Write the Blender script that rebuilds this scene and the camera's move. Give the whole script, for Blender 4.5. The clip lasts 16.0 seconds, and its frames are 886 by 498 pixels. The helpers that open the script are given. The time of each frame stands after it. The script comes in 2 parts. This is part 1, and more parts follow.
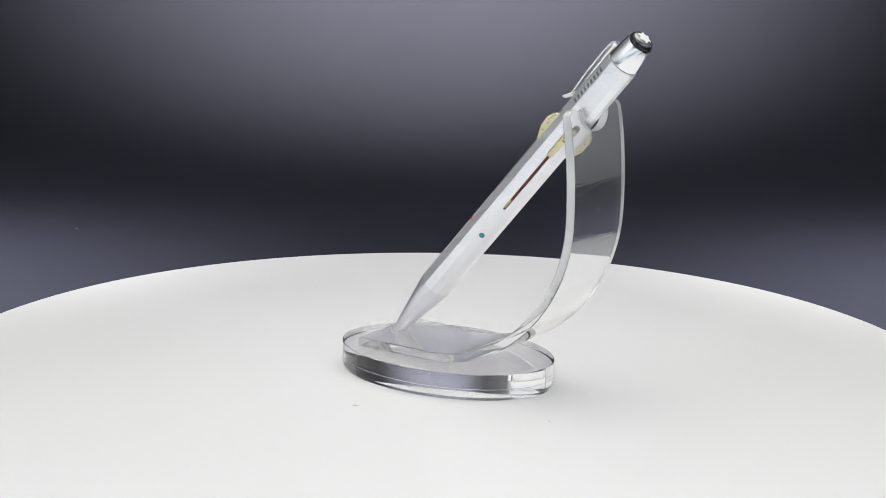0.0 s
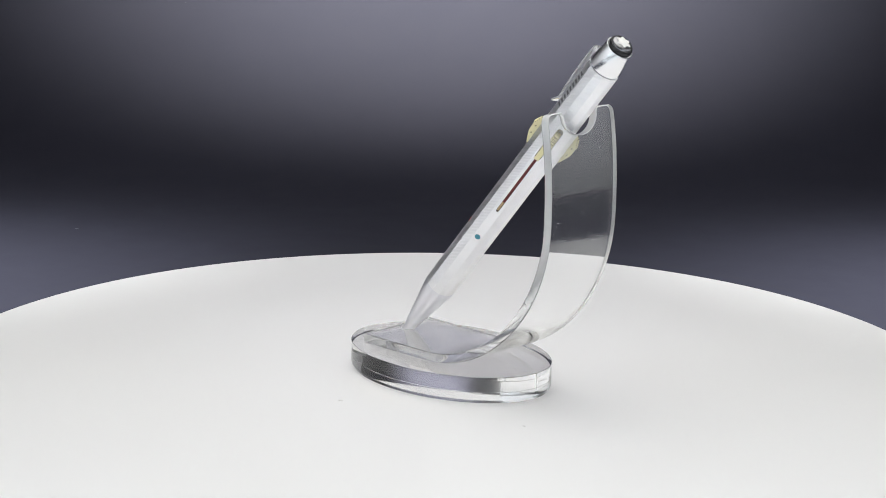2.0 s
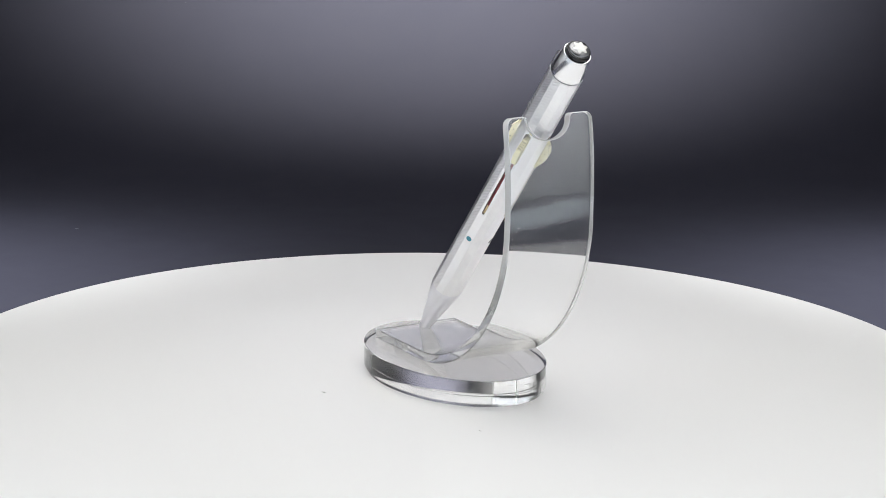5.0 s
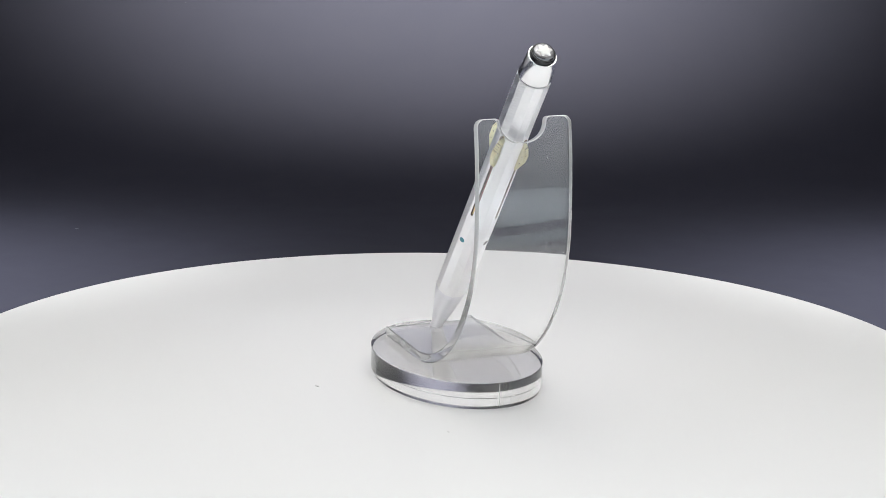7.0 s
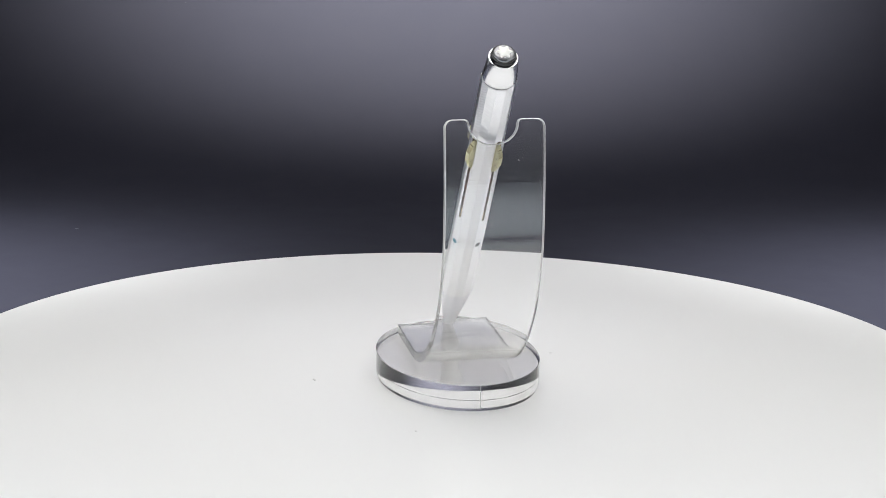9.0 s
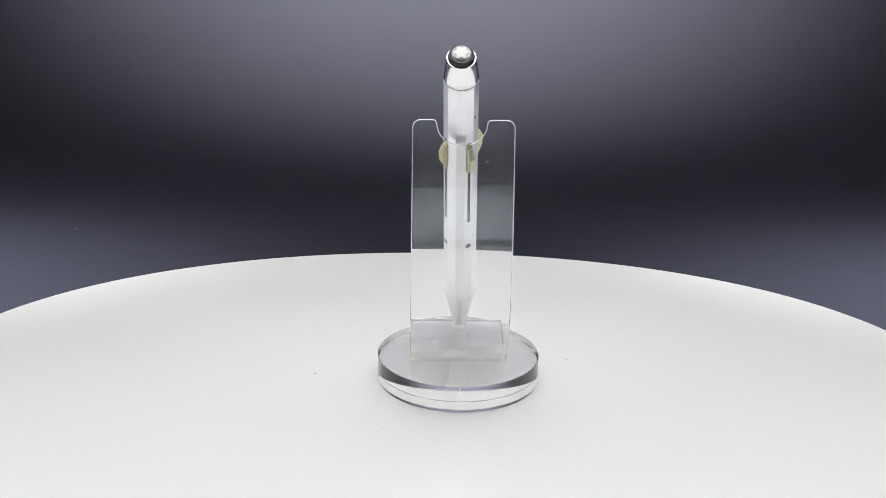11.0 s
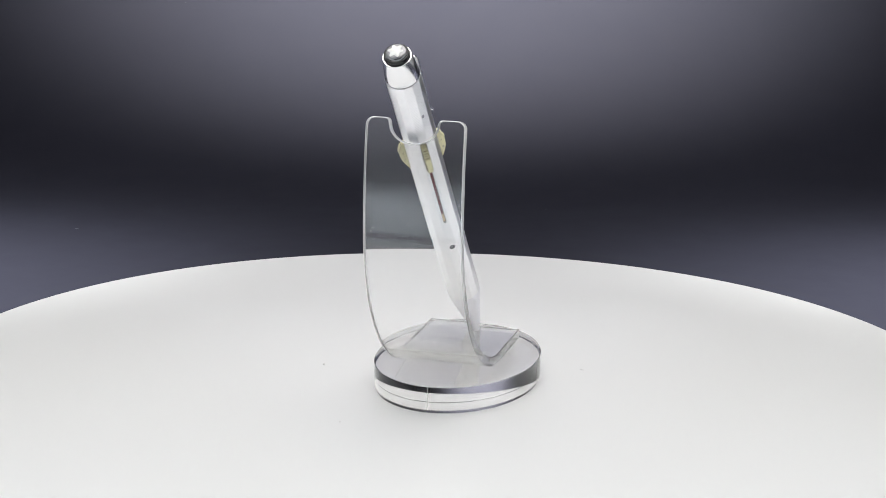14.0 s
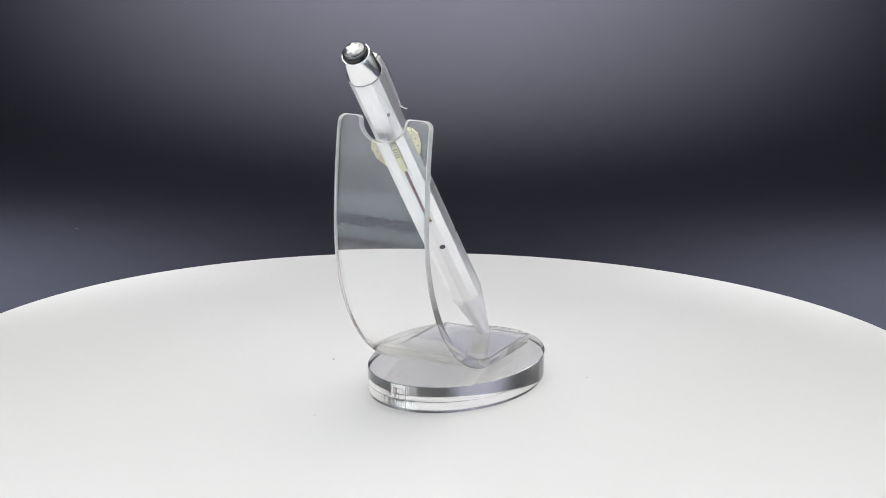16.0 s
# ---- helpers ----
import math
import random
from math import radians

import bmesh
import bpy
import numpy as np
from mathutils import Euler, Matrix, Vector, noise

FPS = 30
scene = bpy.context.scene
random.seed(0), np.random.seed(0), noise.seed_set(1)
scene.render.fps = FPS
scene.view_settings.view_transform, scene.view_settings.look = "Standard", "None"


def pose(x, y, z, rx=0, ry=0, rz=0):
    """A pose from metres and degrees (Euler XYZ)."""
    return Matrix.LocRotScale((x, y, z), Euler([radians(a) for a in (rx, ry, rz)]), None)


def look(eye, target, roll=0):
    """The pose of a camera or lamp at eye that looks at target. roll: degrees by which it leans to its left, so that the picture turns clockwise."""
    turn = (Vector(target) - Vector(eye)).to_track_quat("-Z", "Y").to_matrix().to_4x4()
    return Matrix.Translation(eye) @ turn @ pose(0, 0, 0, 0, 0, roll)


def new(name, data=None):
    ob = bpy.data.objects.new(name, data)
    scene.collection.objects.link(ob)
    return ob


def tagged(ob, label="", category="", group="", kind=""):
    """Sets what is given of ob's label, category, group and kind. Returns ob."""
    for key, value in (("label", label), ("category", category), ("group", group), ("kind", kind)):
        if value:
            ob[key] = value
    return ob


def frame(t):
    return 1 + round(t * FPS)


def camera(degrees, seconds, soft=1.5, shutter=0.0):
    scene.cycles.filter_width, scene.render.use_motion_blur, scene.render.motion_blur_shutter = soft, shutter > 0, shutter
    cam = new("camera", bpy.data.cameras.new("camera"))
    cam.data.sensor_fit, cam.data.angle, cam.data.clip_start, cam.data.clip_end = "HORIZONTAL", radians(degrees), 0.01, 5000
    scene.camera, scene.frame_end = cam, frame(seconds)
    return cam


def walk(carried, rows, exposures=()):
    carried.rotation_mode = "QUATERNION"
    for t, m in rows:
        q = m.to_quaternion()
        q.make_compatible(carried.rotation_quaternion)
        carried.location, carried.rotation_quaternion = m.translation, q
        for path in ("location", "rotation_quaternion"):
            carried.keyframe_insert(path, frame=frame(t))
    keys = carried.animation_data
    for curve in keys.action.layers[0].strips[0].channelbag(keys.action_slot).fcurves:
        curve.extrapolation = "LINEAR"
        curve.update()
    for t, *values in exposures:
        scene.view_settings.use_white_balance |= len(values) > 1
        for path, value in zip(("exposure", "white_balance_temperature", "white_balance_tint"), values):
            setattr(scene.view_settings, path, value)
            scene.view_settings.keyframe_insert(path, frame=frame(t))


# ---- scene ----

# ---------- camera ----------
EYE = Vector((0.0, -0.6203, 0.1880))
TILT, YAW = radians(13.636), radians(-0.098)
WAY = Vector((-math.sin(YAW) * math.cos(TILT), math.cos(YAW) * math.cos(TILT), -math.sin(TILT)))
cam = camera(22.414, 16.0, 0.9)
walk(cam, [(0.0, look(EYE, EYE + WAY, 0.85)), (16.0, look(EYE, EYE + WAY, 0.85))])

FLOOR_Z = -0.045                    # the table top

# ---------- light ----------
world = bpy.data.worlds.new("studio_air")
scene.world = world
world.use_nodes = True
world.node_tree.nodes["Background"].inputs[0].default_value = (0.80, 0.88, 1.0, 1)
world.node_tree.nodes["Background"].inputs[1].default_value = 0.02
scene.view_settings.exposure = 0.0


def area_lamp(name, eye, target, sx, sy, watts, colour):
    data = bpy.data.lights.new(name, "AREA")
    data.shape, data.size, data.size_y, data.energy, data.color = "RECTANGLE", sx, sy, watts, colour
    ob = new(name, data)
    ob.matrix_world = look(eye, target)
    return ob


softbox = area_lamp("softbox_light", (0.0, 0.07, 0.50), (0.0, 0.07, 0.0), 1.00, 0.66, 2.16, (1.0, 0.982, 0.945))
softbox.data.spread = radians(105)
# unseen fill behind the camera, added to lift surfaces that face it
area_lamp("front_fill_light", (0.0, -1.02, 0.66), (0.0, 0.0, 0.04), 1.0, 0.40, 0.6, (1.0, 0.99, 0.98))


def spot_lamp(name, eye, target, degrees, watts, colour, size):
    data = bpy.data.lights.new(name, "SPOT")
    data.spot_size, data.spot_blend, data.energy, data.color, data.shadow_soft_size = radians(degrees), 1.0, watts, colour, size
    ob = new(name, data)
    ob.matrix_world = look(eye, target)
    return ob


# unseen spot, added to give the backdrop its brighter upper middle
spot_lamp("backdrop_light", (0.0, 0.44, 0.46), (0.0, 0.74, 0.12), 76, 86.0, (1.0, 0.978, 0.89), 0.04)
for side in (-1, 1):
    # unseen spots, added to brighten the bed beside the turntable
    spot_lamp("corner_fill_light", (0.44 * side, 0.14, 0.48), (0.26 * side, 0.22, -0.045), 42, 62.0, (0.97, 0.98, 0.99), 0.05)
    # unseen wash on the side walls, added to strengthen their reflections
    spot_lamp("wall_fill_light", (0.08 * side, -0.72, 0.80), (0.60 * side, -0.32, 0.10), 62, 58.0, (0.93, 0.965, 1.0), 0.08)
# unseen spot, added to brighten the pale sheet that the acrylic reflects
spot_lamp("sheet_fill_light", (0.0, -0.78, 0.84), (0.0, -0.60, FLOOR_Z), 66, 26.0, (0.93, 0.965, 1.0), 0.08)


# ---------- materials ----------
def material(name, colour, rough=0.5, metal=0.0, vary=0.06, grain=60.0, bump=0.0, bump_scale=400.0, transmission=0.0, ior=1.5, coat=0.0, rough_vary=0.08):
    m = bpy.data.materials.new(name)
    m.use_nodes = True
    nt = m.node_tree
    b = nt.nodes["Principled BSDF"]
    b.inputs["Roughness"].default_value = rough
    b.inputs["Metallic"].default_value = metal
    b.inputs["IOR"].default_value = ior
    b.inputs["Transmission Weight"].default_value = transmission
    b.inputs["Coat Weight"].default_value = coat
    b.inputs["Base Color"].default_value = (*colour, 1)
    co = nt.nodes.new("ShaderNodeTexCoord")
    if vary > 0:
        n1 = nt.nodes.new("ShaderNodeTexNoise")
        n1.inputs["Scale"].default_value = grain
        n1.inputs["Detail"].default_value = 6
        nt.links.new(co.outputs["Object"], n1.inputs["Vector"])
        mix = nt.nodes.new("ShaderNodeMix")
        mix.data_type = "RGBA"
        mix.inputs["A"].default_value = (*[c * (1 - vary) for c in colour], 1)
        mix.inputs["B"].default_value = (*[min(1, c * (1 + vary)) for c in colour], 1)
        nt.links.new(n1.outputs["Fac"], mix.inputs["Factor"])
        nt.links.new(mix.outputs["Result"], b.inputs["Base Color"])
        n2 = nt.nodes.new("ShaderNodeTexNoise")
        n2.inputs["Scale"].default_value = grain * 4
        n2.inputs["Detail"].default_value = 4
        nt.links.new(co.outputs["Object"], n2.inputs["Vector"])
        mr = nt.nodes.new("ShaderNodeMapRange")
        mr.inputs["To Min"].default_value = max(0.0, rough - rough_vary)
        mr.inputs["To Max"].default_value = rough + rough_vary
        nt.links.new(n2.outputs["Fac"], mr.inputs["Value"])
        nt.links.new(mr.outputs["Result"], b.inputs["Roughness"])
    if bump > 0:
        n3 = nt.nodes.new("ShaderNodeTexNoise")
        n3.inputs["Scale"].default_value = bump_scale
        n3.inputs["Detail"].default_value = 3
        nt.links.new(co.outputs["Object"], n3.inputs["Vector"])
        bp = nt.nodes.new("ShaderNodeBump")
        bp.inputs["Strength"].default_value = bump
        bp.inputs["Distance"].default_value = 0.0005
        nt.links.new(n3.outputs["Fac"], bp.inputs["Height"])
        nt.links.new(bp.outputs["Normal"], b.inputs["Normal"])
    return m


WHITE = material("white_gloss_plastic", (0.80, 0.80, 0.80), 0.30, vary=0.015, grain=9.0, rough_vary=0.05)
DARK = material("dark_backdrop", (0.0215, 0.0220, 0.0325), 0.85, vary=0.06, grain=14.0, bump=0.05, bump_scale=900.0)
DARK.node_tree.nodes["Principled BSDF"].inputs["Specular IOR Level"].default_value = 0.12
ROOM = material("dark_room_paint", (0.10, 0.10, 0.11), 0.8, vary=0.1, grain=5.0)
BLACK_BASE = material("black_abs", (0.03, 0.03, 0.032), 0.5, vary=0.1, grain=30.0)
ACRYLIC = material("clear_acrylic", (0.99, 0.992, 0.992), 0.0, vary=0.0, transmission=0.985, ior=1.49)
ACRYLIC_EDGE = material("sawn_and_highlit_edge", (0.97, 0.975, 0.98), 0.22, vary=0.0, transmission=0.38, ior=1.49, bump=0.05, bump_scale=500.0)


def wipe_marks(m):
    """Fine streaks left by wiping, in the surface gloss alone."""
    nt = m.node_tree
    b = nt.nodes["Principled BSDF"]
    b.inputs["Coat Weight"].default_value = 1.0
    b.inputs["Coat IOR"].default_value = 1.62
    b.inputs["Coat Roughness"].default_value = 0.06
    co = nt.nodes.new("ShaderNodeTexCoord")
    mp = nt.nodes.new("ShaderNodeMapping")
    mp.inputs["Rotation"].default_value = (radians(12), 0, 0)
    mp.inputs["Scale"].default_value = (300, 60, 1400)
    no = nt.nodes.new("ShaderNodeTexNoise")
    no.inputs["Scale"].default_value = 1.0
    no.inputs["Detail"].default_value = 4
    bp = nt.nodes.new("ShaderNodeBump")
    bp.inputs["Strength"].default_value = 0.30
    bp.inputs["Distance"].default_value = 0.0002
    nt.links.new(co.outputs["Object"], mp.inputs["Vector"])
    nt.links.new(mp.outputs["Vector"], no.inputs["Vector"])
    nt.links.new(no.outputs["Fac"], bp.inputs["Height"])
    nt.links.new(bp.outputs["Normal"], b.inputs["Coat Normal"])


ACRYLIC_WIPED = material("wiped_clear_acrylic", (0.99, 0.992, 0.992), 0.0, vary=0.0, transmission=0.985, ior=1.49)
wipe_marks(ACRYLIC_WIPED)


def clear_towards_bend(m):
    """Side edges: whiter and frosted above, clear and smooth in the bend, unevenly blended."""
    nt = m.node_tree
    b = nt.nodes["Principled BSDF"]
    co = nt.nodes.new("ShaderNodeTexCoord")
    sep = nt.nodes.new("ShaderNodeSeparateXYZ")
    no = nt.nodes.new("ShaderNodeTexNoise")
    no.inputs["Scale"].default_value = 260.0
    add = nt.nodes.new("ShaderNodeMath")
    add.operation = "MULTIPLY_ADD"
    add.inputs[1].default_value = 0.012
    nt.links.new(co.outputs["Object"], sep.inputs["Vector"])
    nt.links.new(co.outputs["Object"], no.inputs["Vector"])
    nt.links.new(no.outputs["Fac"], add.inputs[0])
    nt.links.new(sep.outputs["Z"], add.inputs[2])
    for socket, low, high in (("Transmission Weight", 0.90, 0.36), ("Roughness", 0.08, 0.22)):
        mr = nt.nodes.new("ShaderNodeMapRange")
        mr.inputs["From Min"].default_value = 0.030
        mr.inputs["From Max"].default_value = 0.056
        mr.inputs["To Min"].default_value = low
        mr.inputs["To Max"].default_value = high
        nt.links.new(add.outputs["Value"], mr.inputs["Value"])
        nt.links.new(mr.outputs["Result"], b.inputs[socket])
    return m


SIDE_EDGE = clear_towards_bend(material("side_acrylic_edge", (0.97, 0.975, 0.98), 0.2, vary=0.0, transmission=0.5, ior=1.49, bump=0.04, bump_scale=300.0))
SILVER = material("silver", (0.95, 0.95, 1.0), 0.46, 0.86, vary=0.05, grain=140.0, rough_vary=0.03)
# a little darker and smoother than the barrel's silver
NOSE = material("nose_silver", (0.87, 0.87, 0.925), 0.36, 0.95, vary=0.04, grain=120.0, rough_vary=0.015)
CHROME = material("polished_silver", (0.95, 0.95, 0.965), 0.20, 0.97, vary=0.03, grain=300.0, rough_vary=0.04)
BONE = material("yellowed_ivory_plastic", (0.93, 0.85, 0.53), 0.42, vary=0.12, grain=500.0)
RESIN = material("black_resin", (0.012, 0.012, 0.014), 0.12, vary=0.1, grain=300.0)
STARWHITE = material("white_enamel", (0.92, 0.92, 0.89), 0.25, vary=0.05, grain=400.0)
SLOT = material("tarnished_slot", (0.46, 0.40, 0.33), 0.4, 0.7, vary=0.3, grain=400.0)
MARK = material("dark_engraving_fill", (0.40, 0.40, 0.42), 0.35, 1.0, vary=0.2, grain=900.0)
MAROON = material("maroon_ink_rod", (0.26, 0.045, 0.05), 0.3, vary=0.2, grain=500.0)
BRASS = material("brass_rod", (0.80, 0.64, 0.40), 0.35, 1.0, vary=0.15, grain=300.0)
LINT = material("pale_lint", (0.88, 0.88, 0.88), 0.9, vary=0.1, grain=800.0)
FLECK = material("grey_lint", (0.09, 0.09, 0.10), 0.9, vary=0.1, grain=800.0)
DUST = material("dust", (0.70, 0.695, 0.69), 0.9, vary=0.1, grain=800.0)
BLUE = material("blue_enamel", (0.04, 0.25, 0.33), 0.35, vary=0.08, grain=900.0)
BLACKDOT = material("black_enamel", (0.06, 0.06, 0.07), 0.4, vary=0.08, grain=900.0)
RED = material("red_enamel", (0.60, 0.05, 0.04), 0.35, vary=0.08, grain=900.0)
GREEN = material("green_enamel", (0.05, 0.30, 0.12), 0.35, vary=0.08, grain=900.0)


def engrave(m, period, depth):
    """Fine diagonal hatching, as cut by a rose engine, as relief."""
    nt = m.node_tree
    b = nt.nodes["Principled BSDF"]
    co = nt.nodes.new("ShaderNodeTexCoord")
    mp = nt.nodes.new("ShaderNodeMapping")
    mp.inputs["Rotation"].default_value = (0, 0, radians(38))
    nt.links.new(co.outputs["UV"], mp.inputs["Vector"])
    w = nt.nodes.new("ShaderNodeTexWave")
    w.wave_type, w.bands_direction = "BANDS", "X"
    w.inputs["Scale"].default_value = 0.314 / period
    w.inputs["Distortion"].default_value = 0.1
    nt.links.new(mp.outputs["Vector"], w.inputs["Vector"])
    bp = nt.nodes.new("ShaderNodeBump")
    bp.inputs["Strength"].default_value = depth
    bp.inputs["Distance"].default_value = 0.0002
    nt.links.new(w.outputs["Fac"], bp.inputs["Height"])
    nt.links.new(bp.outputs["Normal"], b.inputs["Normal"])
    return m


ENGRAVED = engrave(material("engraved_silver", (0.94, 0.94, 0.985), 0.30, 0.94, vary=0.05, grain=300.0, rough_vary=0.03), 0.42, 0.26)


# ---------- mesh helpers ----------
def part(name, bm, mat, parent, label="", smooth=None):
    me = bpy.data.meshes.new(name)
    bmesh.ops.recalc_face_normals(bm, faces=bm.faces)
    if smooth is not None:
        for f in bm.faces:
            f.smooth = True
        for e in bm.edges:
            if len(e.link_faces) == 2 and e.calc_face_angle(0) > radians(smooth):
                e.smooth = False
    bm.to_mesh(me)
    bm.free()
    me.materials.append(mat)
    ob = new(name, me)
    ob.parent = parent
    if label:
        ob["label"] = label
    return ob


def rings(loops, close_ends=True):
    """A skin over closed loops of equally many points."""
    bm = bmesh.new()
    vs = [[bm.verts.new(p) for p in lp] for lp in loops]
    n = len(vs[0])
    for a, b in zip(vs, vs[1:]):
        for i in range(n):
            bm.faces.new((a[i], a[(i + 1) % n], b[(i + 1) % n], b[i]))
    if close_ends:
        bm.faces.new(vs[0][::-1])
        bm.faces.new(vs[-1])
    return bm


def circle(r, z, n=64, phase=0.0, rx=None):
    return [((rx or r) * math.cos(phase + i * math.tau / n), r * math.sin(phase + i * math.tau / n), z) for i in range(n)]


def lathe(profile, n=64):
    return rings([circle(r, z, n) for r, z in profile])


def empty(name, label, category, group=""):
    ob = new(name)
    ob.empty_display_size = 0.01
    return tagged(ob, label, category, group)


# ---------- the studio ----------


def build_sweep():
    """Dark backdrop sheet: a flat bed that curves up into a wall behind the turntable."""
    prof = [(-1.10, FLOOR_Z), (0.20, FLOOR_Z)]
    y0, r = 0.42, 0.30
    for i in range(25):
        a = i / 24 * math.pi / 2
        prof.append((y0 + r * math.sin(a), FLOOR_Z + r - r * math.cos(a)))
    prof.append((y0 + r, 0.95))
    bm = bmesh.new()
    prev = None
    for y, z in prof:
        row = [bm.verts.new((x, y, z)) for x in (-0.6, 0.6)]
        if prev:
            bm.faces.new((prev[0], prev[1], row[1], row[0]))
        prev = row
    geom = bmesh.ops.extrude_face_region(bm, geom=list(bm.faces))
    bmesh.ops.translate(bm, verts=[v for v in geom["geom"] if isinstance(v, bmesh.types.BMVert)], vec=(0, 0.003, -0.003))
    ob = part("backdrop", bm, DARK, None, "", 40)
    for x, y, z, tilt in ((-0.1687, 0.5971, 0.0124, 36), (-0.1424, 0.6146, 0.0266, 40), (0.1155, 0.5606, -0.0103, 28), (-0.1649, 0.3688, -0.045, 0), (-0.1036, 0.586, 0.0048, 33), (0.0507, 0.4238, -0.045, 1)):
        bm = bmesh.new()
        bmesh.ops.create_icosphere(bm, subdivisions=1, radius=0.0008)
        bmesh.ops.scale(bm, vec=(1.3, 0.7, 0.25), verts=bm.verts)
        fleck = part("lint_fleck", bm, FLECK, ob)
        fleck.matrix_basis = pose(x, y, z, tilt, 0, 0)
    tagged(ob, "dark grey-blue seamless backdrop sheet curving up behind turntable", "backdrop", kind="structure")


def slab(name, size, centre, mat, label, category):
    bm = bmesh.new()
    bmesh.ops.create_cube(bm, size=1.0)
    bmesh.ops.scale(bm, vec=size, verts=bm.verts)
    bmesh.ops.translate(bm, vec=centre, verts=bm.verts)
    tagged(part(name, bm, mat, None), label, category, kind="structure")


build_sweep()
# white walls and ceiling out of view are added as bounce surfaces
BOUNCE = material("white_bounce_fabric", (0.72, 0.72, 0.72), 0.85, vary=0.04, grain=6.0, bump=0.1, bump_scale=700.0)
REFLECTED = material("pale_blue_reflector", (0.74, 0.80, 0.84), 0.8, vary=0.04, grain=8.0)
# out of view; added for the pale bands reflected in the bent sheet
slab("reflected_sheet", (1.16, 0.76, 0.003), (0, -0.69, FLOOR_Z + 0.002), REFLECTED, "pale sheet out of view before the turntable, added for its reflection", "table sheet")
slab("reflected_strip", (1.16, 0.065, 0.003), (0, -0.22, FLOOR_Z + 0.002), REFLECTED, "narrow pale strip out of view before the turntable, added for its reflection", "table sheet")
slab("wall_west", (0.02, 1.9, 1.0), (-0.615, -0.15, 0.42), BOUNCE, "plain white side wall out of view, added to bounce light", "wall")
slab("wall_east", (0.02, 1.9, 1.0), (0.615, -0.15, 0.42), BOUNCE, "plain white side wall out of view, added to bounce light", "wall")
slab("wall_south", (1.24, 0.02, 1.0), (0, -1.11, 0.42), ROOM, "plain dark wall behind the camera", "wall")
slab("ceiling", (1.26, 1.9, 0.02), (0, -0.15, 0.935), BOUNCE, "plain white ceiling out of view, added to bounce light", "ceiling")


# ---------- turntable ----------
TOP_Z = -0.0009                    # upper face of the plate
SPECKS = [(-0.0030, -0.0355, 0.0006), (0.0474, -0.0147, 0.0004), (-0.0205, 0.0385, 0.0004)]


def build_turntable():
    tt = empty("turntable", "white glossy round display turntable, slowly turning", "turntable")
    R = 0.1537
    prof = [(0.01, -0.008), (R - 0.0015, -0.008), (R - 0.0004, -0.0074), (R, -0.0062), (R, -0.0014), (R - 0.0004, -0.0004), (R - 0.0014, 0.0), (0.01, 0.0)]
    part("plate", lathe([(r, z + TOP_Z) for r, z in prof], 256), WHITE, tt, "white glossy plastic plate", 30)
    # dust that turns with the plate
    for x, y, size in SPECKS:
        bm = bmesh.new()
        bmesh.ops.create_icosphere(bm, subdivisions=1, radius=size)
        bmesh.ops.scale(bm, vec=(1.6, 0.7, 0.35), verts=bm.verts)
        d = part("dust_speck", bm, DUST, tt)
        d.matrix_basis = pose(x, y, TOP_Z + size * 0.15, 0, 0, 40 + 7000 * x)
    return tt


def build_turntable_base():
    b = empty("motor_plinth", "low black round motor plinth under the turntable plate", "plinth")
    part("housing", lathe([(0.02, FLOOR_Z), (0.094, FLOOR_Z), (0.095, FLOOR_Z + 0.001), (0.093, -0.0092), (0.02, -0.0092)], 96), BLACK_BASE, b, "", 30)


turntable = build_turntable()
build_turntable_base()

# ---------- acrylic stand ----------
BASE_ACRYLIC = material("thick_clear_acrylic", (0.99, 0.985, 0.977), 0.0, vary=0.0, transmission=1.0, ior=1.49)
BASE_EDGE = material("cut_acrylic_edge", (0.985, 0.985, 0.985), 0.01, vary=0.0, transmission=1.0, ior=1.49)


def saw_marks(m, depth):
    """Fine upright striations left by cutting."""
    nt = m.node_tree
    co = nt.nodes.new("ShaderNodeTexCoord")
    mp = nt.nodes.new("ShaderNodeMapping")
    mp.inputs["Scale"].default_value = (1500, 1500, 60)
    no = nt.nodes.new("ShaderNodeTexNoise")
    no.inputs["Scale"].default_value = 1.0
    no.inputs["Detail"].default_value = 2
    bp = nt.nodes.new("ShaderNodeBump")
    bp.inputs["Strength"].default_value = depth
    bp.inputs["Distance"].default_value = 0.0002
    nt.links.new(co.outputs["Object"], mp.inputs["Vector"])
    nt.links.new(mp.outputs["Vector"], no.inputs["Vector"])
    nt.links.new(no.outputs["Fac"], bp.inputs["Height"])
    nt.links.new(bp.outputs["Normal"], nt.nodes["Principled BSDF"].inputs["Normal"])


BASE_SAWN = material("sawn_lower_edge", (0.95, 0.95, 0.95), 0.05, vary=0.0, transmission=1.0, ior=1.49)
saw_marks(BASE_EDGE, 0.03)
saw_marks(BASE_SAWN, 0.26)

mm = 0.001
SHEET_T = 2.6


def sheet_line(u):
    """Middle line of the bent sheet in millimetres: u 0..1 flat tongue, 1..2 lower bend, 2..3 upper part."""
    if u <= 1:
        return Vector((-22.5 + 25.5 * u, 8.03))
    if u <= 2:
        a = (u - 1) * math.pi / 2
        e = 2 / 1.97
        return Vector((3 + 45.9 * math.sin(a) ** e, 52.5 - 44.47 * max(0.0, math.cos(a)) ** e))
    a = (u - 2) * math.asin((83.4 - 52.5) / 84)
    return Vector((3 + 45.9 * math.cos(a), 52.5 + 84 * math.sin(a)))


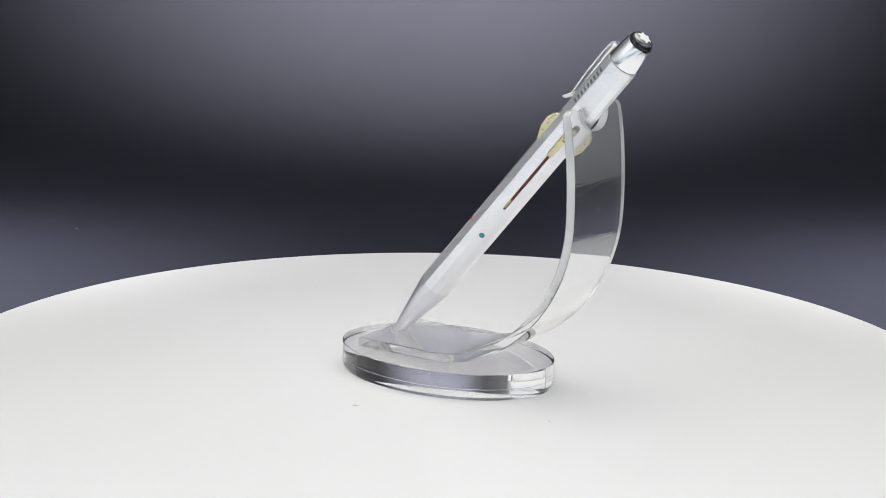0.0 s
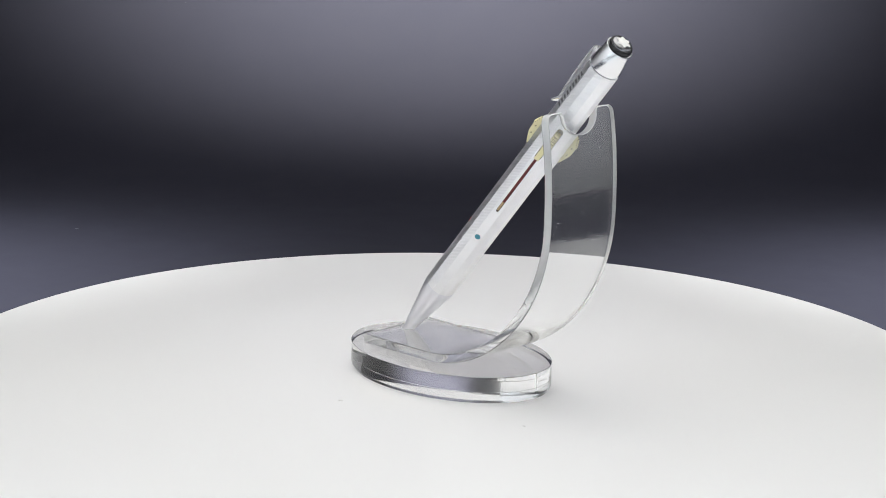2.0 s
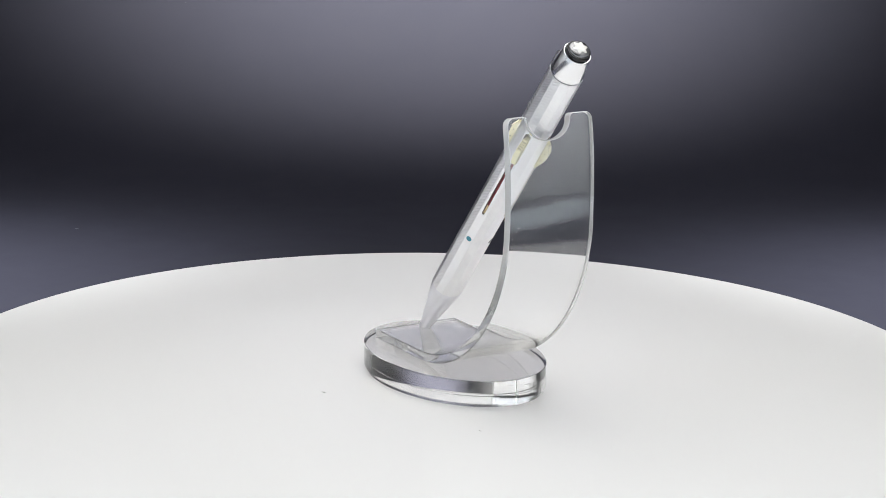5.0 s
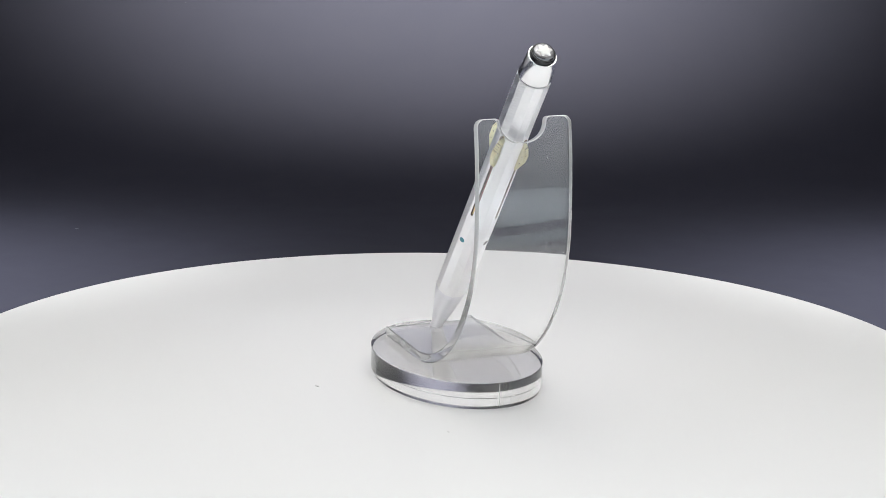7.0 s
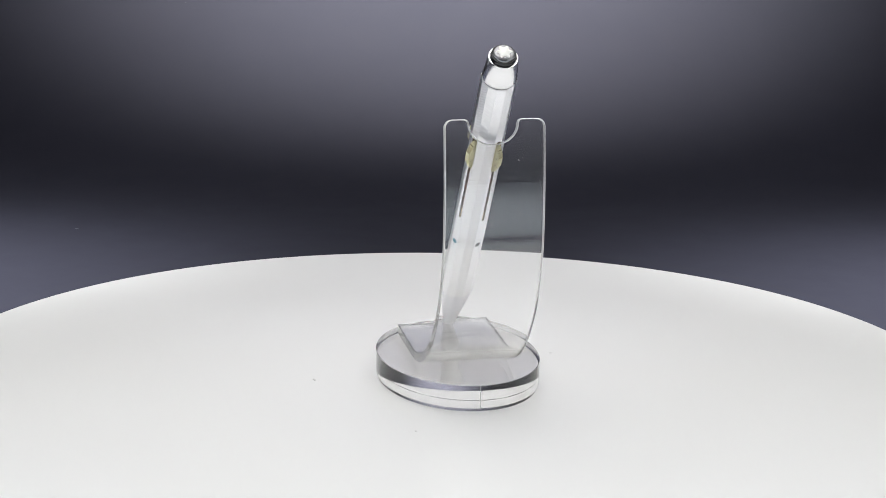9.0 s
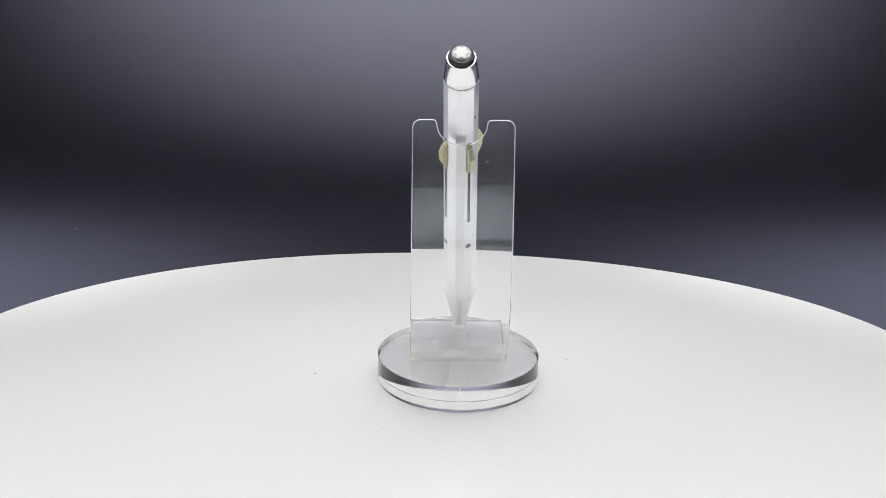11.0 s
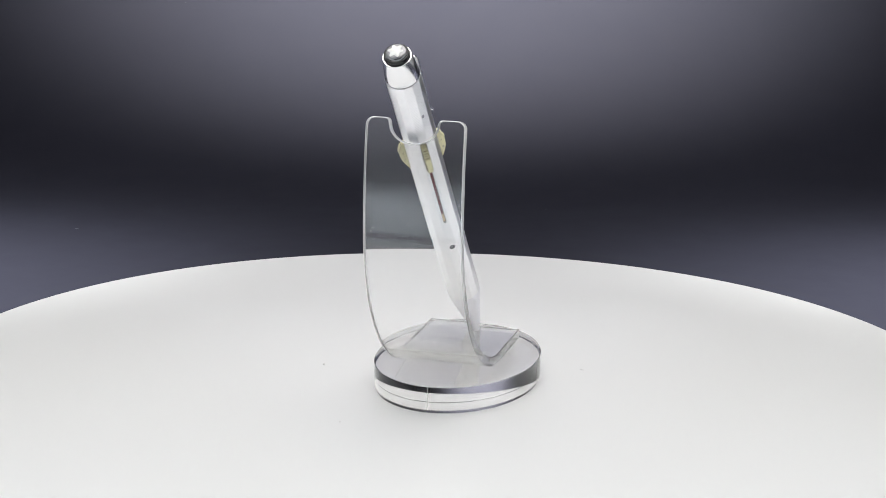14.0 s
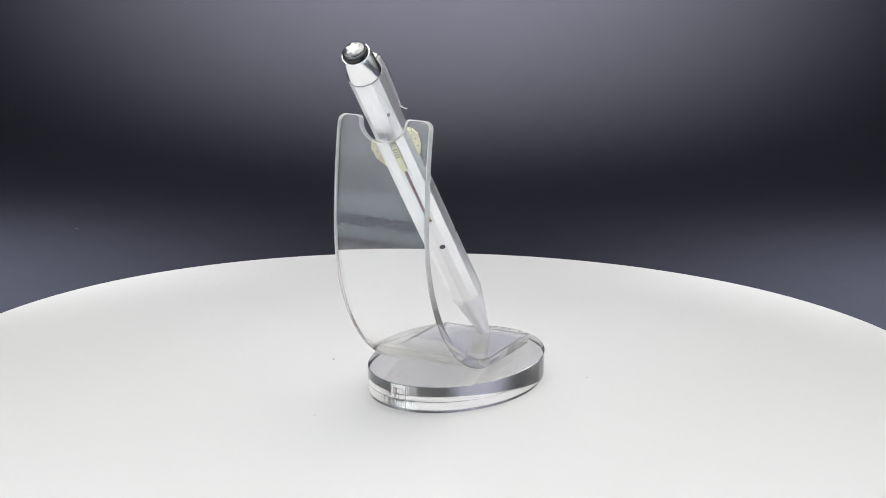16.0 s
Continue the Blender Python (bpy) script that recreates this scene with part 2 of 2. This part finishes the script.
def build_stand():
    st = empty("pen_stand", "clear acrylic pen stand with bent sheet on oval base", "pen stand")
    # oval base
    A, B, H = 33.8, 23.2, 6.63
    z0, z1 = -0.85, H
    loops = []
    seam = 2.35                     # the two glued layers meet here
    for inset, z in ((0.34, z0), (0.0, z0 + 0.90), (0.0, seam - 0.07), (0.03, seam), (0.0, seam + 0.07), (0.0, z1 - 0.10), (0.10, z1)):
        loops.append([((A - inset) * mm * math.cos(k * math.tau / 240), (B - inset) * mm * math.sin(k * math.tau / 240), z * mm) for k in range(240)])
    plate = part("base_plate", rings(loops), BASE_ACRYLIC, st, "thick clear oval acrylic plate", 12)
    plate.visible_shadow = False
    plate.data.materials.append(BASE_EDGE)
    plate.data.materials.append(BASE_SAWN)
    for p in plate.data.polygons:
        if abs(p.normal.z) < 0.9:
            p.material_index = 1 if p.center.z > seam * mm else 2
    bm = bmesh.new()
    bmesh.ops.create_cube(bm, size=1.0)
    bmesh.ops.scale(bm, vec=(0.10 * mm, 0.16 * mm, (z1 - z0 - 1.2) * mm), verts=bm.verts)
    bmesh.ops.bevel(bm, geom=list(bm.edges), offset=0.03 * mm, segments=1, affect="EDGES")
    nick = part("cut_mark", bm, ACRYLIC_EDGE, plate, "upright burr where the cut began")
    nick.matrix_basis = Matrix.Translation(((A + 0.06) * mm, 0, 0.5 * (z0 + z1 + 0.9) * mm))
    # bent sheet; the tongue lies on the base, the top has a round notch for the pen
    us = [i / 8 for i in range(8)] + [1 + i / 36 for i in range(36)] + [2 + i / 12 for i in range(13)]
    mid = [sheet_line(u) for u in us]
    # resample the top zone by height so that the notch can be cut
    lenacc = [0.0]
    for a, b in zip(mid, mid[1:]):
        lenacc.append(lenacc[-1] + (b - a).length)
    total = lenacc[-1]

    def at_len(s):
        s = max(0.0, min(total, s))
        for i in range(1, len(lenacc)):
            if s <= lenacc[i] + 1e-9:
                f = (s - lenacc[i - 1]) / max(1e-9, lenacc[i] - lenacc[i - 1])
                p = mid[i - 1].lerp(mid[i], f)
                a = mid[max(0, i - 2)]
                b = mid[min(len(mid) - 1, i + 1)]
                return p, (b - a).normalized()
        return mid[-1], (mid[-1] - mid[-2]).normalized()

    def skew(y, z):
        """The hand-made bend is flatter low down, and slightly askew."""
        v = (y + half) / (2 * half)
        q = min(1.0, max(0.0, (z - 8.03) / 75.4))
        return -(4.4 + 0.6 * v) * math.sqrt(q) * (1 - q) ** 1.5

    half, ctr = 13.45, -0.45      # half width; middle of the sheet against the base's middle
    notch_r, notch_d, corner = 6.5, 6.7, 2.2

    def edge_len(y):
        """How far up the sheet reaches at the offset y from its middle."""
        top = total
        q = abs(y)
        if q > half - corner:
            top -= corner - math.sqrt(max(0.0, corner ** 2 - (q - half + corner) ** 2))
        yn = abs(y + 0.45)
        if yn < notch_r:
            top = total - (notch_d - 1.2) * math.sqrt(max(0.0, 1 - (yn / notch_r) ** 2)) - 1.2
        elif yn < notch_r + 1.4:
            top -= 1.2 - math.sqrt(max(0.0, 1.2 ** 2 - (1.2 * (1 - (yn - notch_r) / 1.4)) ** 2))
        return top

    ys = sorted(set([-half + corner * (1 - math.cos(k * math.pi / 12)) for k in range(7)]
                    + [half - corner * (1 - math.cos(k * math.pi / 12)) for k in range(7)]
                    + [-0.45 + notch_r * math.sin(radians(a)) for a in range(-90, 91, 9)]
                    + [-0.45 + sgn * (notch_r + 1.4 * k / 5) for sgn in (-1, 1) for k in range(6)]
                    + [-9.7, 9.0]))
    ss = [total * 0.0] + [s for s in lenacc if 0 < s < total - 12] + [total - 12 + 0]
    bm = bmesh.new()
    lv = []
    for side in (-1, 1):
        cols = []
        for y in ys:
            col = []
            for s in ss:
                p, tdir = at_len(s)
                nrm = Vector((tdir.y, -tdir.x))
                q = p + nrm * side * SHEET_T / 2
                col.append(bm.verts.new(((q.x + skew(y, p.y)) * mm, (y + ctr) * mm, q.y * mm)))
            e = edge_len(y)
            for k in range(1, 5):
                s = total - 12 + (e - total + 12) * k / 4
                p, tdir = at_len(s)
                nrm = Vector((tdir.y, -tdir.x))
                q = p + nrm * side * SHEET_T / 2
                col.append(bm.verts.new(((q.x + skew(y, p.y)) * mm, (y + ctr) * mm, q.y * mm)))
            cols.append(col)
        lv.append(cols)
        for a, b in zip(cols, cols[1:]):
            for i in range(len(a) - 1):
                bm.faces.new((a[i], a[i + 1], b[i + 1], b[i]))
    lo, hi = lv
    m = len(lo[0])
    for cols_i in (0, len(ys) - 1):
        for i in range(m - 1):
            bm.faces.new((lo[cols_i][i], lo[cols_i][i + 1], hi[cols_i][i + 1], hi[cols_i][i]))
    for i in range(len(ys) - 1):
        for k in (0, m - 1):
            bm.faces.new((lo[i][k], lo[i + 1][k], hi[i + 1][k], hi[i][k]))
    bmesh.ops.recalc_face_normals(bm, faces=bm.faces)
    sharp = [e for e in bm.edges if len(e.link_faces) == 2 and e.calc_face_angle(0) > radians(60)]
    bmesh.ops.bevel(bm, geom=sharp, offset=0.00022, segments=1, affect="EDGES")
    sheet = part("bent_sheet", bm, ACRYLIC, st, "curved clear acrylic sheet with round notch", 30)
    sheet.data.materials.append(ACRYLIC_EDGE)
    sheet.data.materials.append(SIDE_EDGE)
    sheet.data.materials.append(ACRYLIC_WIPED)
    for p in sheet.data.polygons:
        c = p.center
        lat = abs(p.normal.y) > 0.5
        up = c.z > 0.06 and abs(p.normal.z) > 0.45
        # the tongue's end face is whitened to stand in for its highlight
        if up or p.normal.x < -0.5 and c.z < 0.011:
            p.material_index = 1
        elif lat:
            p.material_index = 2
        elif c.z > 0.034:
            p.material_index = 3
    sheet.visible_shadow = False
    sheet.location = (0.8 * mm, 0, 0)
    # lint and fine scratches that cling to the sheet
    rng = random.Random(7)
    bm = bmesh.new()
    for k in range(72):
        s = total - 9 - rng.random() * 32
        y = rng.uniform(-half + 0.6, half - 0.6)
        p, tdir = at_len(s)
        nrm = Vector((tdir.y, -tdir.x))
        q = p + nrm * (SHEET_T / 2 + 0.015)
        size = rng.uniform(0.045, 0.12)
        long = rng.choice((1.0, 1.2, 1.6, 3.5))
        m4 = Matrix.Translation(((q.x + skew(y, p.y)) * mm, (y + ctr) * mm, q.y * mm)) @ Matrix.Rotation(math.atan2(-nrm.y, nrm.x), 4, "Y") @ Matrix.Rotation(rng.uniform(0, 6.3), 4, "X")
        ret = bmesh.ops.create_icosphere(bm, subdivisions=1, radius=size * mm)
        bmesh.ops.scale(bm, vec=(0.15, long, 0.7), verts=ret["verts"])
        bmesh.ops.transform(bm, matrix=m4, verts=ret["verts"])
    lint = part("lint", bm, LINT, sheet, "tiny pale lint flecks")
    lint["kind"] = "stuff"
    return st


stand = build_stand()

# ---------- pen ----------
FACET0 = 31.0                       # degrees; the sliders sit on every third of twelve facets from here
AP = 4.54                           # half the distance across flats, in millimetres
HW = AP * math.tan(math.pi / 12)
S0, S1 = 24.0, 117.3                # the barrel's ends along the pen


def on_facet(a, r, across, s):
    """A point of the pen: facet angle in degrees, height from the axis, offset across the facet, way from the tip (mm)."""
    a = radians(a)
    return Vector((r * math.cos(a) - across * math.sin(a), r * math.sin(a) + across * math.cos(a), s)) * mm


def slot_half(s):
    """Half width of a slider slot."""
    if s <= 60.7 or s >= 95.4:
        return 0.0
    if s < 61.4:
        return 0.42 * math.sqrt(1 - ((61.4 - s) / 0.7) ** 2)
    if s < 83:
        return 0.42
    if s < 84:
        return 0.42 + 0.5 * (s - 83)
    if s < 94.3:
        return 0.92
    return 0.92 * math.sqrt(max(0.0, 1 - ((s - 94.3) / 1.1) ** 2))


def build_barrel(pen):
    bm = bmesh.new()
    uv = bm.loops.layers.uv.new("UVMap")
    soft = 0.12
    rows = [S0, 43.0, 60.7, 60.9, 61.1, 61.4, 83.0, 84.0, 94.3, 94.8, 95.2, 95.4, 97.5, S1]

    def quad(ps, mat, uvs):
        f = bm.faces.new([bm.verts.new(p) for p in ps])
        f.material_index = mat
        for lp, q in zip(f.loops, uvs):
            lp[uv].uv = q

    for k in range(12):
        a = FACET0 + 30 * k
        slotted = k % 3 == 0
        w = HW - soft
        for sa, sb in zip(rows, rows[1:]):
            mat = 1 if slotted and sa < 97 else 0
            if slotted:
                ha, hb = slot_half(sa), slot_half(sb)
                for g in (-1, 1):
                    ps = [(g * w, sa), (g * ha, sa), (g * hb, sb), (g * w, sb)]
                    quad([on_facet(a, AP, c, z) for c, z in ps], mat, ps)
                    if ha or hb:
                        quad([on_facet(a, AP, g * ha, sa), on_facet(a, AP, g * hb, sb), on_facet(a, AP - 1.7, g * hb, sb), on_facet(a, AP - 1.7, g * ha, sa)], 2, ps)
                if ha or hb:
                    ps = [(-ha, sa), (ha, sa), (hb, sb), (-hb, sb)]
                    quad([on_facet(a, AP - 1.7, c, z) for c, z in ps], 2, ps)
            else:
                ps = [(-w, sa), (w, sa), (w, sb), (-w, sb)]
                quad([on_facet(a, AP, c, z) for c, z in ps], mat, ps)
            # rounded edge to the next facet
            b = a + 30
            ps = [(w, sa), (w + soft, sa), (w + soft, sb), (w, sb)]
            mid_r = (AP / math.cos(math.pi / 12)) - 0.03
            am = a + 15
            quad([on_facet(a, AP, w, sa), on_facet(am, mid_r, 0, sa), on_facet(am, mid_r, 0, sb), on_facet(a, AP, w, sb)], 1, ps)
            quad([on_facet(am, mid_r, 0, sa), on_facet(b, AP, -w, sa), on_facet(b, AP, -w, sb), on_facet(am, mid_r, 0, sb)], 1, ps)
    top_r = AP / math.cos(math.pi / 12) - 0.03
    quad([on_facet(FACET0 + 15 + 30 * k, top_r, 0, S1) for k in range(12)], 1, [(0, 0)] * 12)
    bmesh.ops.remove_doubles(bm, verts=bm.verts, dist=1e-7)
    ob = part("barrel", bm, ENGRAVED, pen, "engraved silver twelve-sided barrel")
    ob.data.materials.append(SILVER)
    ob.data.materials.append(SLOT)


def build_nose(pen):
    loops = []
    n = 96
    zs = [0.0, 0.25, 0.6, 1.5, 3.0, 8.0, 14.0, 18.0] + [20.0 + 0.5 * k for k in range(9)]
    for z in zs:
        lp = []
        cone = 0.55 + 0.62 * min(1.0, z / 0.6) ** 0.6 + max(0.0, z - 0.6) * 0.1545
        for i in range(n):
            a = i * math.tau / n
            off = (math.degrees(a) - FACET0 + 15) % 30 - 15
            flat = min(AP / math.cos(radians(off)), AP / math.cos(math.pi / 12) - 0.03)
            r = min(cone, flat)
            lp.append((r * mm * math.cos(a), r * mm * math.sin(a), z * mm))
        loops.append(lp)
    part("nose_cone", rings(loops), NOSE, pen, "smooth tapered silver nose cone", 12)


def build_slider(pen, a):
    prof = [(3.0, 82.4), (4.4, 81.4), (4.9, 81.6), (6.3, 86.2), (6.35, 89.2), (6.1, 90.8), (5.2, 93.3), (4.6, 93.8), (3.0, 93.6)]
    prof = [(r, 88.2 + (s - 87.6) * 0.83) for r, s in prof]
    bm = bmesh.new()
    lo = [bm.verts.new(on_facet(a, r, -0.72, s)) for r, s in prof]
    hi = [bm.verts.new(on_facet(a, r, 0.72, s)) for r, s in prof]
    m = len(prof)
    bm.faces.new(lo)
    bm.faces.new(hi[::-1])
    for i in range(m):
        bm.faces.new((lo[i], lo[(i + 1) % m], hi[(i + 1) % m], hi[i]))
    bmesh.ops.recalc_face_normals(bm, faces=bm.faces)
    bmesh.ops.bevel(bm, geom=list(bm.edges), offset=0.13 * mm, segments=2, affect="EDGES")
    sl = part("slider", bm, BONE, pen, "yellowed ivory-coloured slider button", 50)
    for k in range(4):
        s = 90.3 + 0.68 * k
        r = 6.36 - (s - 90.0) * 0.36
        bm = bmesh.new()
        bmesh.ops.create_cube(bm, size=1.0)
        bmesh.ops.scale(bm, vec=(0.6 * mm, 1.25 * mm, 0.26 * mm), verts=bm.verts)
        bmesh.ops.bevel(bm, geom=list(bm.edges), offset=0.09 * mm, segments=1, affect="EDGES")
        bmesh.ops.transform(bm, matrix=Matrix.Translation(on_facet(a, r, 0, s)) @ Matrix.Rotation(radians(a), 4, "Z"), verts=bm.verts)
        part("grip_rib", bm, BONE, sl)
    # dark bars between the ribs stand in for the shade in the gaps
    for k in range(4):
        s = 90.64 + 0.68 * k
        bm = bmesh.new()
        bmesh.ops.create_cube(bm, size=1.0)
        bmesh.ops.scale(bm, vec=(0.22 * mm, 1.2 * mm, 0.2 * mm), verts=bm.verts)
        bmesh.ops.transform(bm, matrix=Matrix.Translation(on_facet(a, 6.14 - (s - 90.64) * 0.41, 0, s)) @ Matrix.Rotation(radians(a), 4, "Z"), verts=bm.verts)
        part("groove_shade", bm, PIN_AND_SHADE, sl, "dark strip for the shade between grip ribs")
    for s in (86.9, 89.6):
        for g in (-1, 1):
            bm = bmesh.new()
            bmesh.ops.create_cone(bm, cap_ends=True, segments=10, radius1=0.2 * mm, radius2=0.2 * mm, depth=0.1 * mm)
            bmesh.ops.transform(bm, matrix=Matrix.Translation(on_facet(a, 5.4, g * 0.72, s)) @ Matrix.Rotation(radians(a), 4, "Z") @ Matrix.Rotation(radians(90), 4, "X"), verts=bm.verts)
            part("pin", bm, PIN_AND_SHADE, sl)
    return sl


def tube(points, r, n=12):
    pts = [Vector(p) for p in points]
    loops = []
    for i, p in enumerate(pts):
        d = (pts[min(i + 1, len(pts) - 1)] - pts[max(i - 1, 0)]).normalized()
        x = d.orthogonal().normalized()
        y = d.cross(x)
        loops.append([p + (x * math.cos(k * math.tau / n) + y * math.sin(k * math.tau / n)) * r for k in range(n)])
    return rings(loops)


def build_clip(pen, a):
    """A sprung strip with turned-up end, from the cap's collar down along the barrel."""
    path = [(4.0, 119.6), (5.0, 119.9), (5.7, 119.2), (6.05, 117.6), (6.2, 114.0), (6.1, 108.0), (5.85, 103.0), (5.6, 100.6), (5.6, 99.4), (6.1, 98.2), (6.8, 96.9), (7.05, 96.4)]
    bm = bmesh.new()
    loops = []
    for i, (r, s) in enumerate(path):
        f = i / (len(path) - 1)
        half = 1.75 - 0.55 * f + (0.25 if f > 0.85 else 0)
        r0, s0 = path[max(0, i - 1)]
        r1, s1 = path[min(len(path) - 1, i + 1)]
        d = Vector((r1 - r0, s1 - s0)).normalized()
        nx, ns = -d.y * -1, d.x * -1
        th = 0.6
        ring = []
        for c, o in ((-half, 0.25), (-half * 0.6, 0.5), (half * 0.6, 0.5), (half, 0.25), (half, -0.5), (-half, -0.5)):
            rr, s_ = r - nx * th * o * -1, s - ns * th * o * -1
            ring.append(on_facet(a, rr, c, s_))
        loops.append(ring)
    part("clip", rings(loops), CHROME, pen, "polished sprung silver clip", 35)


def build_star(pen):
    """Raised white emblem with six rounded lobes."""
    n = 72
    loops = []
    for scale, z in ((1.0, 126.7), (1.0, 127.06), (0.92, 127.2), (0.45, 127.3)):
        lp = []
        for i in range(n):
            a = i * math.tau / n
            r = (1.78 + 0.34 * math.cos(6 * a) + 0.03 * math.cos(12 * a)) * scale
            lp.append((r * mm * math.cos(a), r * mm * math.sin(a), z * mm))
        loops.append(lp)
    part("star_emblem", rings(loops), STARWHITE, pen, "raised off-white six-lobed emblem", 40)


DOME = material("grey_glassy_resin", (0.28, 0.28, 0.29), 0.10, 0.8, vary=0.05, grain=300.0)
PIN_AND_SHADE = material("dull_pin_and_groove_shade", (0.20, 0.15, 0.06), 0.5, vary=0.1, grain=900.0)


def build_pen():
    pen = empty("ballpoint_pen", "silver faceted multicolour ballpoint pen with ivory sliders leaning in stand", "pen")
    build_nose(pen)
    build_barrel(pen)
    part("joint_ring", lathe([(4.0 * mm, 117.25 * mm), (4.46 * mm, 117.32 * mm), (4.46 * mm, 117.66 * mm), (4.0 * mm, 117.75 * mm)]), MARK, pen, "", 30)
    part("cap", lathe([(4.1 * mm, 117.6 * mm), (4.50 * mm, 117.65 * mm), (4.60 * mm, 117.9 * mm), (3.86 * mm, 124.7 * mm), (3.76 * mm, 125.0 * mm), (3.5 * mm, 125.02 * mm), (3.4 * mm, 124.7 * mm), (3.38 * mm, 123.9 * mm)]), CHROME, pen, "polished silver cap", 30)
    part("crown", lathe([(3.3 * mm, 123.8 * mm), (3.32 * mm, 125.9 * mm), (3.2 * mm, 126.15 * mm), (3.0 * mm, 126.2 * mm), (2.95 * mm, 126.05 * mm), (2.8 * mm, 126.05 * mm), (2.78 * mm, 126.5 * mm), (2.6 * mm, 126.6 * mm), (1.2 * mm, 126.6 * mm)]), RESIN, pen, "glossy black crown ring", 30)
    part("dome", lathe([(2.92 * mm, 126.0 * mm), (2.92 * mm, 126.4 * mm), (2.72 * mm, 126.72 * mm), (2.3 * mm, 126.95 * mm), (1.0 * mm, 127.08 * mm)]), DOME, pen, "grey glassy dome under the emblem", 40)
    build_star(pen)
    colours = {31: (GREEN, "green dot"), 121: (RED, "red dot"), 211: (BLUE, "blue dot"), 301: (BLACKDOT, "black dot")}
    for a, (mat, label) in colours.items():
        build_slider(pen, a)
        part("ink_rod", tube([on_facet(a, AP - 0.8, 0, s) for s in (62.0, 64.0, 74.0, 83.5)], 0.34 * mm), MAROON, pen, "maroon ink rod in slot")
        part("rod_end", tube([on_facet(a, AP - 0.6, 0, s) for s in (61.2, 64.4)], 0.34 * mm), BRASS, pen, "brass rod end")
        bm = bmesh.new()
        bmesh.ops.create_cone(bm, cap_ends=True, segments=28, radius1=0.85 * mm, radius2=0.8 * mm, depth=0.1 * mm)
        bmesh.ops.transform(bm, matrix=Matrix.Translation(on_facet(a, AP + 0.03, 0, 49.5)) @ Matrix.Rotation(radians(a), 4, "Z") @ Matrix.Rotation(radians(90), 4, "Y"), verts=bm.verts)
        part("colour_dot", bm, mat, pen, label)
    build_clip(pen, 78)
    # engraved maker's mark as plain bars
    for k in range(9):
        bm = bmesh.new()
        bmesh.ops.create_cube(bm, size=1.0)
        bmesh.ops.scale(bm, vec=(0.04 * mm, 1.5 * mm, 0.72 * mm), verts=bm.verts)
        bmesh.ops.transform(bm, matrix=Matrix.Translation(on_facet(151, AP + 0.01, 0, 101.0 + 1.5 * k)) @ Matrix.Rotation(radians(151), 4, "Z"), verts=bm.verts)
        part("engraved_bar", bm, MARK, pen)
    bm = bmesh.new()
    bmesh.ops.create_cone(bm, cap_ends=True, segments=20, radius1=0.45 * mm, radius2=0.45 * mm, depth=0.06 * mm)
    bmesh.ops.scale(bm, vec=(1.4, 1, 1), verts=bm.verts)
    bmesh.ops.transform(bm, matrix=Matrix.Translation(on_facet(331, AP + 0.01, -0.6, 104.8)) @ Matrix.Rotation(radians(331), 4, "Z") @ Matrix.Rotation(radians(90), 4, "Y"), verts=bm.verts)
    part("hallmark", bm, MARK, pen, "small oval hallmark")
    return pen


pen = build_pen()


# ---------- what moves ----------
def turn_at(t):
    return -34.58 - 4.8716 * t - 0.00988 * t * t


STAND_AT = pose(-0.0008, 0.0059, 0.0)
PEN_AT = Matrix.Translation((-0.0205, 0.0065, 0.0071)) @ Matrix((
    (0.0282, -0.7590, 0.6505, 0), (0.9996, 0.0214, -0.0183, 0), (0.0, 0.6508, 0.7593, 0), (0, 0, 0, 1)))


def motions():
    times = [0.5 * k for k in range(33)]
    walk(turntable, [(t, pose(0, 0, 0, 0, 0, turn_at(t))) for t in times])
    walk(stand, [(t, pose(0, 0, 0, 0, 0, turn_at(t)) @ STAND_AT) for t in times])
    walk(pen, [(t, pose(0, 0, 0, 0, 0, turn_at(t)) @ PEN_AT) for t in times])


motions()
